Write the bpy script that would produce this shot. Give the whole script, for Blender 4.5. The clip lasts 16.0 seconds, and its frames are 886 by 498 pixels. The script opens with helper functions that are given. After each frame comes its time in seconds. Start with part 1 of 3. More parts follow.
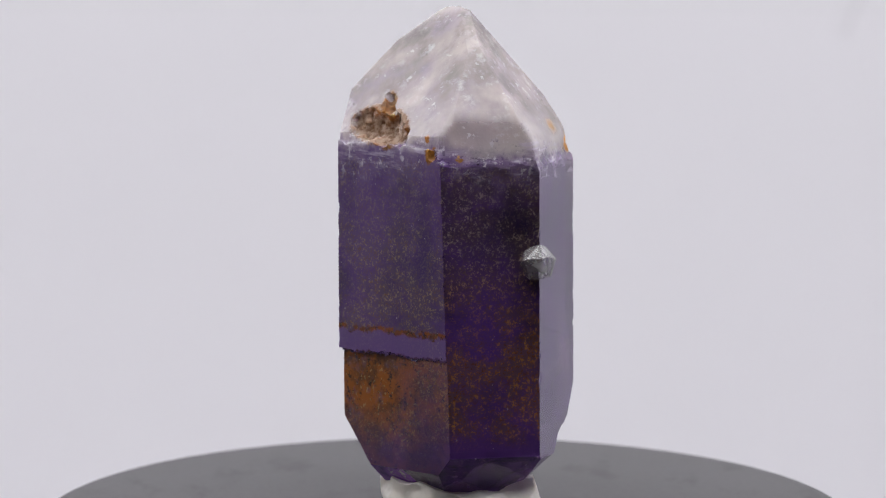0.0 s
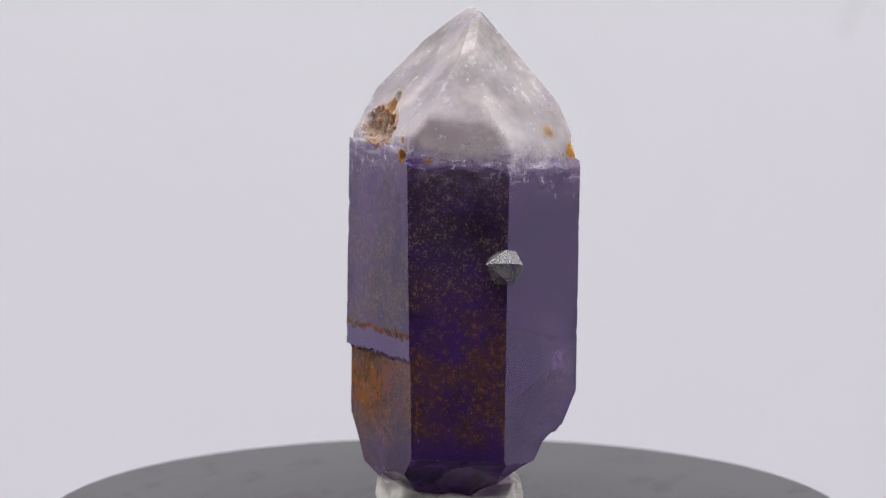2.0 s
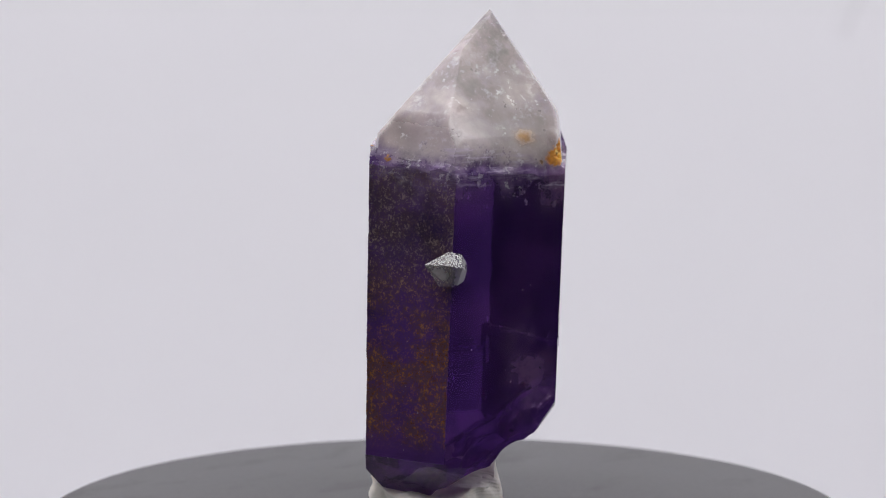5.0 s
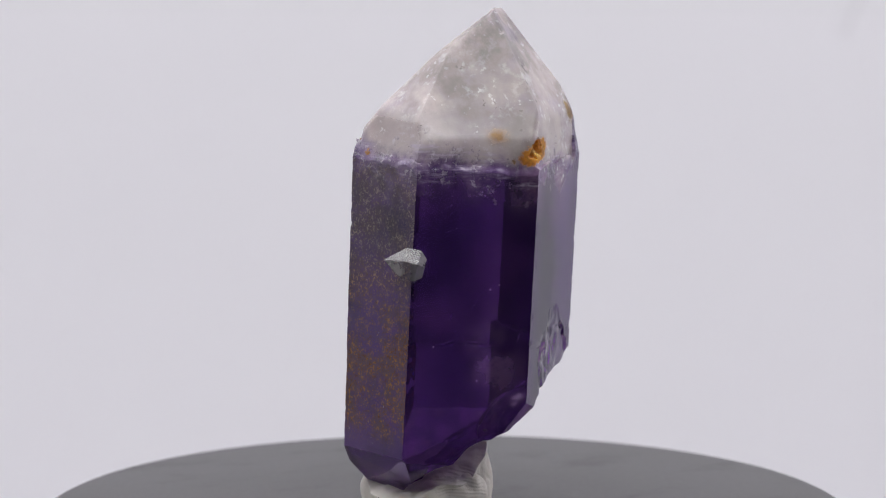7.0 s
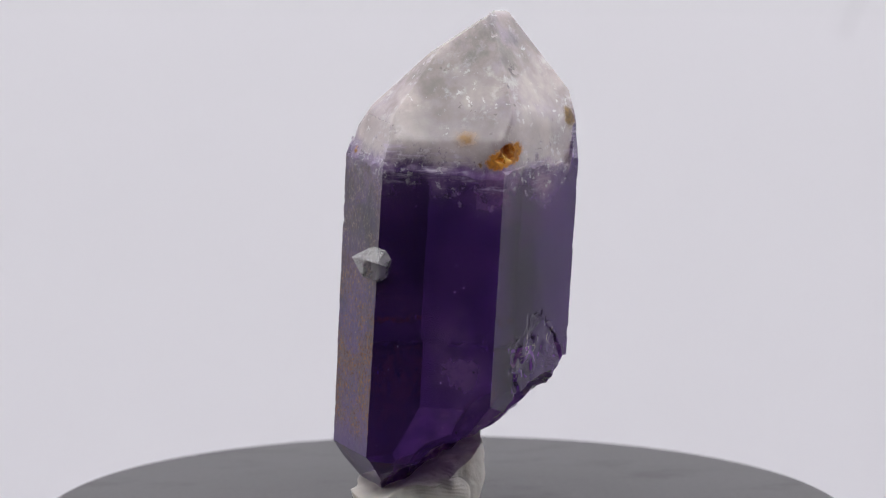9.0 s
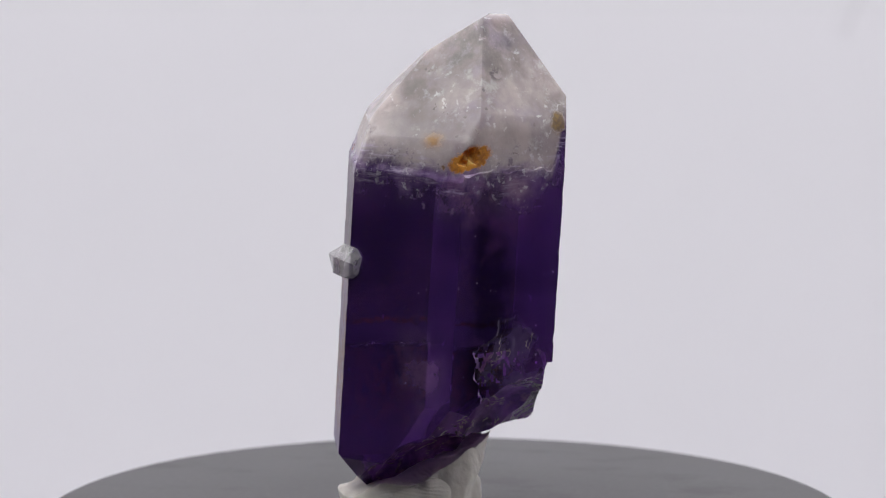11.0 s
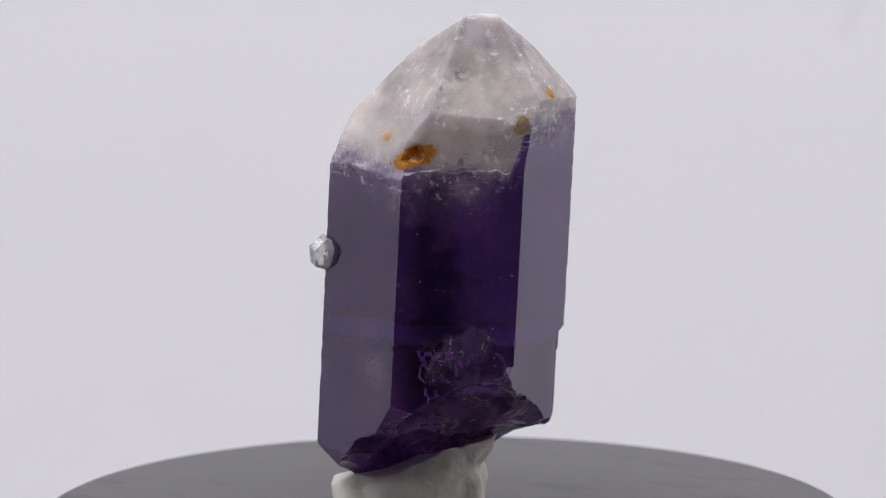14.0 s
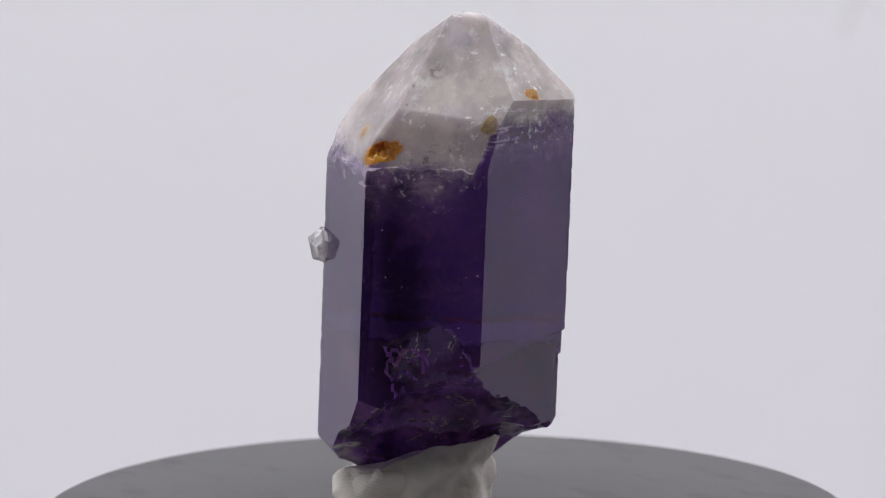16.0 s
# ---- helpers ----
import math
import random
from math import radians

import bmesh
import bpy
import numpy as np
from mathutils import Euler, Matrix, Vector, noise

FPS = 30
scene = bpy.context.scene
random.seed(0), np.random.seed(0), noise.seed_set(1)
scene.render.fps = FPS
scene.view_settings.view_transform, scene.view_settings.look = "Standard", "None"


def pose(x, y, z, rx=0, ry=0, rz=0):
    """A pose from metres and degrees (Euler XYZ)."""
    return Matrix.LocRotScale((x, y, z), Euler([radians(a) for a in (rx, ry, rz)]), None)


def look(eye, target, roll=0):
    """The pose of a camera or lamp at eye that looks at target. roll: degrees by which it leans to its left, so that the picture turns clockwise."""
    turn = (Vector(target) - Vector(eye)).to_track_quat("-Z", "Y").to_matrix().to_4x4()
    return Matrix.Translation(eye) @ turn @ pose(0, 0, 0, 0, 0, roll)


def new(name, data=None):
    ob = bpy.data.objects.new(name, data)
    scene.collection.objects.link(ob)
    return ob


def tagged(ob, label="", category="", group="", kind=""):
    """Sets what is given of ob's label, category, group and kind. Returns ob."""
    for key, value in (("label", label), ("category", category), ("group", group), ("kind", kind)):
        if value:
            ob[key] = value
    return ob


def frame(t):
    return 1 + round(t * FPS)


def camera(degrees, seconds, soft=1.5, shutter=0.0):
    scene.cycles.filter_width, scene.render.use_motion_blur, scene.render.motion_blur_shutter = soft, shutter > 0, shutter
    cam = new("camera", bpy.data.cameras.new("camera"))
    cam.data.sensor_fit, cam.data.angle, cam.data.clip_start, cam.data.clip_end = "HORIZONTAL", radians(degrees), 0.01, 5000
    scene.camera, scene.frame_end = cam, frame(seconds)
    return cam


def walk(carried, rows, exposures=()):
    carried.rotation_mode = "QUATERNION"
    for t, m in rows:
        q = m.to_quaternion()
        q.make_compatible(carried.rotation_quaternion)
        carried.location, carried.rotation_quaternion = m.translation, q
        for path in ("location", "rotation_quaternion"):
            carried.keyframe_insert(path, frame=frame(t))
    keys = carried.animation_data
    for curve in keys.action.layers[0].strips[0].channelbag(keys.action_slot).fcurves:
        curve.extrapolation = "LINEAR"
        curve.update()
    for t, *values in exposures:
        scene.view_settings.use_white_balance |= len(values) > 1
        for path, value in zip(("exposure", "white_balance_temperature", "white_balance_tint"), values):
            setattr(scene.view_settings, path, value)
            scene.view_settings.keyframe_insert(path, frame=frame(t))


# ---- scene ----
# Turning display of a mineral specimen inside a white light tent. 1 mm = 0.001.
cam = camera(11.194, 16.0, soft=1.05)
EYE, AIM = (-0.00029, -0.4744, 0.10196), (-0.00029, 0.0, 0.02868)
walk(cam, [(0.0, look(EYE, AIM)), (16.0, look(EYE, AIM))])
cam.data.dof.use_dof = True
cam.data.dof.focus_distance = 0.470
cam.data.dof.aperture_fstop = 40.0

# Turn (degrees) and rise (mm) of the table, second by second.
TURN = [
    (0.0, 0.0, -0.12), (0.5, -5.15, -0.25), (1.0, -10.17, -0.23), (1.5, -14.88, -0.28), (2.0, -19.29, -0.24),
    (2.5, -23.5, 0.09), (3.0, -27.82, 0.22), (3.5, -32.33, 0.22), (4.0, -36.93, 0.06), (4.5, -41.5, -0.14),
    (5.0, -46.05, -0.23), (5.5, -50.6, -0.08), (6.0, -55.15, 0.2), (6.5, -59.68, 0.30), (7.0, -64.45, 0.13),
    (7.5, -69.24, -0.125), (8.0, -73.79, -0.26), (8.5, -78.03, -0.24), (9.0, -82.17, 0.0), (9.5, -86.5, 0.22),
    (10.0, -90.95, 0.22), (10.5, -95.4, 0.02), (11.0, -99.8, -0.16), (11.5, -104.17, -0.17), (12.0, -108.28, 0.0),
    (12.5, -112.4, 0.16), (13.0, -116.66, 0.39), (13.5, -121.25, 0.15), (14.0, -125.8, 0.04), (14.5, -130.32, -0.14),
    (15.0, -134.55, -0.07), (15.5, -138.62, 0.08), (16.0, -142.67, 0.275),
]

# ---- light: white tent; unseen lamp panels added, one under the roof, one each side ----
world = bpy.data.worlds.new("tent_world")
world.use_nodes = True
world.node_tree.nodes["Background"].inputs[0].default_value = (0.8, 0.8, 0.85, 1)
world.node_tree.nodes["Background"].inputs[1].default_value = 0.05
scene.world = world
scene.view_settings.exposure = 0.0


def area_lamp(name, eye, target, sx, sy, watts, colour=(0.990, 0.986, 0.995)):
    d = bpy.data.lights.new(name, "AREA")
    d.shape, d.size, d.size_y, d.energy, d.color = "RECTANGLE", sx, sy, watts, colour
    ob = new(name, d)
    ob.matrix_world = look(eye, target)
    return ob


area_lamp("roof_lamp", (0, -0.05, 0.60), (0, -0.0499, 0), 0.78, 0.80, 5.1)
area_lamp("side_fill", (-0.405, 0.22, 0.27), (0, 0.22, 0.26), 0.28, 0.5, 0.46)
area_lamp("side_fill", (0.405, 0.22, 0.27), (0, 0.22, 0.26), 0.28, 0.5, 0.46)


# ---- materials ----
class Nodes:
    """Short hand for building a node material."""

    def __init__(self, name):
        self.mat = bpy.data.materials.new(name)
        self.mat.use_nodes = True
        self.t = self.mat.node_tree
        self.bsdf = self.t.nodes["Principled BSDF"]
        self.pos = self.t.nodes.new("ShaderNodeTexCoord").outputs["Object"]

    def put(self, sock, v):
        if hasattr(v, "is_output"):
            self.t.links.new(v, sock)
        elif isinstance(v, (tuple, list)) and sock.type == "RGBA" and len(v) == 3:
            sock.default_value = (*v, 1)
        else:
            sock.default_value = v

    def set(self, **kw):
        for k, v in kw.items():
            self.put(self.bsdf.inputs[k.replace("_", " ")], v)

    def math(self, op, a, b=0.0, c=0.0, clamp=False):
        n = self.t.nodes.new("ShaderNodeMath")
        n.operation, n.use_clamp = op, clamp
        for i, v in enumerate((a, b, c)):
            self.put(n.inputs[i], v)
        return n.outputs[0]

    def vec(self, op, a, b=(0, 0, 0)):
        n = self.t.nodes.new("ShaderNodeVectorMath")
        n.operation = op
        self.put(n.inputs[0], a)
        self.put(n.inputs[1], b)
        return n.outputs["Value" if op in ("DISTANCE", "DOT_PRODUCT", "LENGTH") else "Vector"]

    def noise(self, scale, detail=3.0, rough=0.55, pos=None, distort=0.0, colour=False):
        n = self.t.nodes.new("ShaderNodeTexNoise")
        self.put(n.inputs["Vector"], pos or self.pos)
        n.inputs["Scale"].default_value, n.inputs["Detail"].default_value = scale, detail
        n.inputs["Roughness"].default_value, n.inputs["Distortion"].default_value = rough, distort
        return n.outputs["Color" if colour else "Fac"]

    def ramp(self, v, lo, hi, a=0.0, b=1.0):
        n = self.t.nodes.new("ShaderNodeMapRange")
        n.interpolation_type = "SMOOTHSTEP"
        for i, x in enumerate((v, lo, hi, a, b)):
            self.put(n.inputs[i], x)
        return n.outputs[0]

    def mix(self, f, a, b):
        n = self.t.nodes.new("ShaderNodeMix")
        n.data_type = "RGBA"
        self.put(n.inputs["Factor"], f)
        self.put(n.inputs["A"], a)
        self.put(n.inputs["B"], b)
        return n.outputs["Result"]

    def bump(self, h, strength, dist):
        n = self.t.nodes.new("ShaderNodeBump")
        n.inputs["Strength"].default_value, n.inputs["Distance"].default_value = strength, dist
        self.put(n.inputs["Height"], h)
        self.put(self.bsdf.inputs["Normal"], n.outputs[0])

    def stretch(self, x, y, z):
        return self.vec("MULTIPLY", self.pos, (x, y, z))


def tent_material():
    m = Nodes("white_fabric")
    col = m.mix(m.noise(9, 3), (0.80, 0.79, 0.82), (0.83, 0.82, 0.85))
    # two faint smears on the sheet
    for x, z, wide, weight in ((0.0778, 0.0150, 0.0009, 0.20), (0.0755, 0.0150, 0.0006, 0.09)):
        off = m.vec("SUBTRACT", m.vec("ADD", m.pos, m.vec("MULTIPLY", m.noise(300, 3, colour=True), (0.0006, 0, 0))), (x, 0.38, z))
        slant = m.math("ABSOLUTE", m.vec("DOT_PRODUCT", off, (0.934, 0, -0.357)))
        run = m.math("ABSOLUTE", m.vec("DOT_PRODUCT", off, (0.357, 0, 0.934)))
        smear = m.math("MULTIPLY", m.ramp(slant, wide, wide * 0.3), m.ramp(run, 0.006, 0.003))
        col = m.mix(m.math("MULTIPLY", smear, weight), col, (0.35, 0.35, 0.36))
    m.set(Base_Color=col, Roughness=0.9)
    m.bump(m.noise(900, 2), 0.1, 0.0004)
    return m.mat


def dark_material():
    m = Nodes("dark_surround")
    m.set(Base_Color=m.mix(m.noise(6, 3), (0.030, 0.030, 0.033), (0.045, 0.045, 0.048)), Roughness=0.8)
    return m.mat


def table_material():
    m = Nodes("grey_matte_plastic")
    f = m.ramp(m.noise(130, 4, 0.6, pos=m.stretch(1, 0.5, 1)), 0.48, 0.75)
    g = m.ramp(m.noise(1400, 3), 0.3, 0.7)
    col = m.mix(m.math("MULTIPLY", f, m.ramp(m.noise(40, 2), 0.45, 0.65)), (0.084, 0.082, 0.086), (0.072, 0.070, 0.074))
    m.set(Base_Color=m.mix(m.math("MULTIPLY", g, 0.2), col, (0.135, 0.135, 0.14)), Roughness=m.ramp(f, 0, 1, 0.62, 0.75), Specular_IOR_Level=0.3)
    m.bump(m.noise(2600, 2), 0.12, 0.0001)
    return m.mat


def putty_material():
    m = Nodes("off_white_putty")
    f = m.noise(350, 4, 0.6)
    m.set(Base_Color=m.mix(m.ramp(f, 0.3, 0.75), (0.80, 0.76, 0.70), (0.70, 0.65, 0.59)), Roughness=0.65)
    m.set(Subsurface_Weight=0.15, Subsurface_Radius=(0.001, 0.0008, 0.0006), Subsurface_Scale=1.0)
    off = m.vec("SUBTRACT", m.pos, (0.0086, -0.0022, 0.0040))
    spot = m.ramp(m.vec("LENGTH", off), 0.0042, 0.0028)
    swirl = m.vec("LENGTH", m.vec("MULTIPLY", m.vec("ADD", off, (0.004, 0.003, 0.006)), (1.0, 1.0, 1.6)))
    ridge = m.math("MULTIPLY", m.math("SINE", m.math("ADD", m.math("MULTIPLY", swirl, 2 * math.pi / 0.00045), m.math("MULTIPLY", m.noise(300, 2), 6.0))), spot)
    m.bump(m.math("ADD", m.noise(1100, 4, 0.6), m.math("MULTIPLY", ridge, 0.12)), 0.45, 0.0002)
    return m.mat


def unit(v):
    return v / np.linalg.norm(v)


# Shape of the crystal: six sides by their corners at z = 30 (mm), and the faces of its point.
CORNERS = np.array([(-0.16, -10.98), (9.78, -8.46), (13.63, 3.71), (4.8, 12.92), (-8.93, 9.75), (-11.41, 0.93)])
AXIS = Vector((-0.00334, 0.05939, 1.0)).normalized()
C = np.array(AXIS)
SIDE = {}
for k, key in enumerate("bcdefa"):
    p, q = np.append(CORNERS[k], 30.0), np.append(CORNERS[(k + 1) % 6], 30.0)
    SIDE[key] = ((p + q) / 2, unit(np.cross(q - p, C)))
# lean (degrees from the side), turn, and offset from the tip in mm of each face of the point
TIP = np.array((1.3, 5.6, 54.0))
LEANS = [("b", 40.1, 0.6, 2.74), ("c", 36.9, -2.0, 1.13), ("d", 35.9, 2.5, -0.13), ("e", 38.0, 3.9, 1.1), ("f", 42.4, 7.1, 2.58),
         ("a", 39.1, -2.1, 0.32), ("b", 54.7, -16.4, 0.53), ("c", 61.0, 2.8, 0.62), ("e", 60.9, -2.3, 0.62), ("f", 61.8, 4.0, 0.66)]
POINT = []
for key, lean, turn, off in LEANS:
    nrm = SIDE[key][1]
    a, b = radians(lean), radians(turn)
    face = nrm * math.cos(a) * math.cos(b) + np.cross(C, nrm) * math.cos(a) * math.sin(b) + C * math.sin(a)
    POINT.append((TIP + face * off, face))
# centre and radius (mm), stretch along a direction, colours and softness of the iron-stained spots
SPOTS = [((12.1, 4.7, 40.15), 1.2, 2.4, (-0.48, 0.82, 0.32), (0.60, 0.25, 0.020), (0.36, 0.13, 0.014), 0.8),
         ((11.1, 0.8, 41.9), 1.4, 1.7, (-0.2, 0.9, -0.3), (0.46, 0.28, 0.12), (0.34, 0.19, 0.08), 0.1),
         ((12.4, 1.8, 39.3), 0.4, 1.5, (0, 1, 0.4), (0.25, 0.14, 0.06), (0.15, 0.09, 0.05), 0.4),
         ((-2.2, 11.8, 45.9), 0.75, 1.8, (1, 0.2, 0), (0.52, 0.25, 0.04), (0.28, 0.13, 0.03), 0.75),
         ((3.9, 12.6, 43.2), 1.1, 1.6, (-0.55, 0.1, 0.8), (0.27, 0.17, 0.06), (0.15, 0.10, 0.07), 0.5),
         ((-6.9, -0.9, 42.2), 2.6, 2.0, (0.60, -0.80, -0.05), (0.42, 0.29, 0.21), (0.17, 0.072, 0.026), 0.85),
         ((-7.6, 0.8, 43.5), 0.75, 3.0, (0.60, -0.80, 0.05), (0.31, 0.12, 0.025), (0.16, 0.065, 0.018), 0.5),
         ((-5.9, 0.2, 44.1), 1.15, 2.0, (0, 0.74, 0.66), (0.30, 0.12, 0.025), (0.16, 0.065, 0.018), 0.8),
         ((-4.4, -4.9, 41.8), 0.9, 1.7, (0.1, 0.3, 1.0), (0.26, 0.11, 0.03), (0.12, 0.05, 0.018), 0.7),
         ((-6.4, -3.8, 40.5), 0.55, 4.5, (0.66, -0.75, -0.05), (0.30, 0.13, 0.04), (0.17, 0.07, 0.025), 0.4),
         ((-1.6, -9.3, 40.1), 0.75, 1.5, (0.2, 0, 1), (0.44, 0.18, 0.03), (0.25, 0.10, 0.02), 0.7),
         ((-1.9, -8.05, 41.7), 0.42, 1.3, (0.2, 0, 1), (0.46, 0.20, 0.05), (0.30, 0.13, 0.04), 0.6),
         ((1.5, -9.6, 39.7), 0.45, 1.5, (1, 0, 0), (0.44, 0.21, 0.05), (0.32, 0.15, 0.04), 0.5)]
# shattered white places and dark inclusions in the point: centre, radius (mm), colour
BLOOMS = [((2.4, 8.0, 49.9), 1.0, (0.95, 0.93, 0.93)), ((0.6, 9.2, 49.0), 0.7, (0.95, 0.93, 0.93)), ((-1.7, 3.0, 49.9), 0.9, (0.92, 0.90, 0.92)),
          ((-2.0, 10.6, 49.3), 0.6, (0.95, 0.94, 0.94)), ((5.9, 6.2, 48.4), 1.3, (0.16, 0.13, 0.14)), ((8.3, 5.2, 46.6), 0.9, (0.18, 0.15, 0.18)),
          ((7.9, 0.4, 46.8), 1.0, (0.90, 0.88, 0.90)), ((9.5, 6.0, 43.6), 1.2, (0.90, 0.88, 0.92)), ((6.4, 10.6, 41.2), 1.2, (0.85, 0.82, 0.85))]


def crystal_material(name, stain):
    """Violet quartz with a milky cap; stain: 0 clean, 1 speckled with iron oxide, 2 also a thick crust low down."""
    m = Nodes(name)
    mul, top2 = (lambda a, b: m.math("MULTIPLY", a, b)), (lambda a, b: m.math("MAXIMUM", a, b))

    def depth(key):
        """Distance beyond one side of the crystal, in metres."""
        q, nrm = SIDE[key]
        return m.math("SUBTRACT", m.vec("DOT_PRODUCT", m.pos, tuple(nrm)), float(q @ nrm) / 1000)

    along = m.vec("DOT_PRODUCT", m.pos, tuple(AXIS))
    rise = m.ramp(depth("e"), -0.0014, -0.0002, 0.0, 0.0048)
    rise = m.math("ADD", rise, m.ramp(depth("a"), -0.0035, -0.0004, 0.0, 0.0012))
    level = m.math("SUBTRACT", along, rise)
    level = m.math("ADD", level, mul(m.math("SUBTRACT", m.noise(260, 6, 0.68, distort=0.4), 0.5), 0.0052))
    cap = m.ramp(level, 0.0382, 0.0403)
    # growth colour: broad clouds, vertical veils and thin bands across the axis
    clouds = m.noise(120, 3, 0.55, pos=m.stretch(1, 1, 0.35))
    bands = m.noise(1, 4, 0.65, pos=m.stretch(70, 70, 1300))
    shade = m.math("ADD", mul(clouds, 0.66), m.math("ADD", mul(bands, 0.16), mul(m.noise(380, 5, 0.7, distort=0.5), 0.18)))
    veil = m.ramp(m.noise(300, 5, 0.7, distort=0.6, pos=m.stretch(1, 1, 0.55)), 0.60, 0.82)
    deep, clear = (((0.012, 0.0035, 0.036), (0.088, 0.029, 0.205)), ((0.014, 0.006, 0.034), (0.074, 0.026, 0.175)), ((0.042, 0.015, 0.098), (0.092, 0.033, 0.190)))[stain]
    violet = m.mix(m.ramp(shade, 0.40, 0.60), deep, clear)
    violet = m.mix(mul(m.ramp(m.noise(95, 4, 0.6, distort=0.4), 0.48, 0.64), 0.15 if stain else 0.5), violet, (0.17, 0.055, 0.26))
    violet = m.mix(mul(veil, 0.10 if stain else 0.16), violet, (0.30, 0.22, 0.38))
    sector = m.ramp(depth("c"), -0.0026, -0.0006)
    violet = m.mix(mul(sector, 0.10 if stain else 0.40), violet, (0.105, 0.038, 0.245))
    violet = m.mix(mul(m.ramp(depth("e"), -0.0020, -0.0005), 0.35), violet, (0.115, 0.046, 0.235))
    # light shining through low on side c, painted as a paler violet patch
    inner_glow = m.ramp(m.vec("DISTANCE", m.vec("MULTIPLY", m.vec("ADD", m.pos, m.vec("MULTIPLY", m.noise(260, 4, colour=True), (0.004, 0.004, 0.004))), (1, 1, 0.55)), (0.0145, 0.0018, 0.0110)), 0.0044, 0.0008)
    violet = m.mix(mul(inner_glow, mul(m.ramp(m.noise(330, 4, 0.65), 0.36, 0.64), 0.7)), violet, (0.36, 0.20, 0.46))
    # milky fog that hangs down from the cap
    fog = mul(m.ramp(level, 0.0332, 0.0392), m.ramp(m.noise(300, 5, 0.65, pos=m.stretch(1, 1, 0.6)), 0.34, 0.64, 0.05, 0.88))
    fog = mul(fog, m.ramp(rise, 0.0, 0.004, 1.0, 0.25))
    violet = m.mix(fog, violet, (0.30, 0.20, 0.38))
    milk = m.mix(m.ramp(m.noise(170, 5, 0.55), 0.34, 0.68), (0.34, 0.287, 0.280), (0.66, 0.570, 0.55))
    milk = m.mix(mul(m.ramp(m.noise(150, 4, 0.6), 0.48, 0.68), 0.5), milk, (0.40, 0.335, 0.465))
    milk = m.mix(mul(m.ramp(m.noise(430, 5, 0.72), 0.54, 0.70), 0.6), milk, (0.88, 0.85, 0.85))
    milk = m.mix(mul(m.ramp(level, 0.0455, 0.0408), m.ramp(m.noise(140, 3), 0.40, 0.62, 0.15, 0.75)), milk, (0.70, 0.635, 0.615))
    dots = mul(m.ramp(m.noise(900, 3, 0.6), 0.64, 0.70), m.ramp(m.noise(190, 2), 0.50, 0.60))
    milk = m.mix(mul(dots, 0.7), milk, (0.14, 0.11, 0.12))
    flecks = mul(m.ramp(m.noise(1200, 3, 0.6, distort=0.3), 0.62, 0.67), m.ramp(m.noise(240, 2), 0.46, 0.58))
    milk = m.mix(mul(flecks, 0.8), milk, (0.95, 0.93, 0.92))
    for centre, radius, tone in BLOOMS:
        on = m.ramp(m.vec("DISTANCE", m.pos, tuple(x / 1000 for x in centre)), radius / 1000, radius * 0.4 / 1000)
        milk = m.mix(mul(mul(on, m.ramp(m.noise(1000, 4, 0.65), 0.50, 0.60)), 0.85), milk, tone)
    # healed fracture inside one side: its pale sheen put into the colour, a few bright threads
    bruise = m.ramp(m.vec("DISTANCE", m.vec("MULTIPLY", m.pos, (1, 1, 1.1)), (0.0084, 0.0084, 0.0200)), m.math("ADD", 0.0012, mul(m.noise(230, 4, 0.65), 0.0066)), m.math("ADD", 0.0007, mul(m.noise(230, 4, 0.65), 0.0060)))
    bruise = mul(bruise, m.ramp(m.noise(300, 4, 0.65), 0.36, 0.56))
    wisp = m.ramp(m.math("ABSOLUTE", m.math("SUBTRACT", m.noise(260, 4, 0.6, distort=0.2), 0.5)), 0.012, 0.003)
    wisp = mul(wisp, m.ramp(m.noise(420, 2), 0.50, 0.60))
    violet = m.mix(mul(bruise, 0.55), violet, (0.19, 0.14, 0.28))
    violet = m.mix(mul(mul(bruise, wisp), 0.85), violet, (0.66, 0.56, 0.54))
    jitter = m.vec("MULTIPLY", m.vec("SUBTRACT", m.noise(500, 4, 0.6, colour=True), (0.5, 0.5, 0.5)), (0.003, 0.003, 0.003))
    pale = m.ramp(m.vec("DISTANCE", m.vec("ADD", m.pos, jitter), (0.0090, 0.0091, 0.0370)), 0.0026, 0.0006)
    violet = m.mix(mul(pale, 0.8), violet, (0.38, 0.25, 0.36))
    rosy = m.ramp(m.vec("DISTANCE", m.vec("ADD", m.pos, jitter), (0.0130, 0.0045, 0.0365)), 0.0042, 0.0012)
    violet = m.mix(mul(rosy, mul(m.ramp(m.noise(420, 5, 0.7), 0.36, 0.60), 0.7)), violet, (0.36, 0.20, 0.38))
    chip = mul(m.ramp(level, 0.0325, 0.0375), mul(m.ramp(m.noise(900, 4, 0.7), 0.56, 0.67), m.ramp(m.noise(200, 3), 0.42, 0.6)))
    violet = m.mix(mul(chip, 0.7), violet, (0.48, 0.38, 0.52))
    # splintered band under the point and pin-point inclusions
    band = mul(m.ramp(level, 0.0362, 0.0376), m.ramp(level, 0.0418, 0.0402))
    splint = mul(band, m.ramp(m.noise(1, 4, 0.7, pos=m.stretch(230, 230, 1700)), 0.48, 0.68))
    splint = mul(splint, m.ramp(m.noise(150, 3), 0.38, 0.56))
    pins = m.ramp(m.noise(2400, 2, 0.5), 0.735, 0.76)
    violet = m.mix(mul(pins, 0.6), violet, (0.62, 0.54, 0.64))
    murk = top2(top2(mul(bruise, 0.4), pale), top2(chip, mul(fog, 0.8)))
    col = m.mix(cap, violet, milk)
    col = m.mix(mul(splint, 0.7), col, (0.68, 0.60, 0.74))
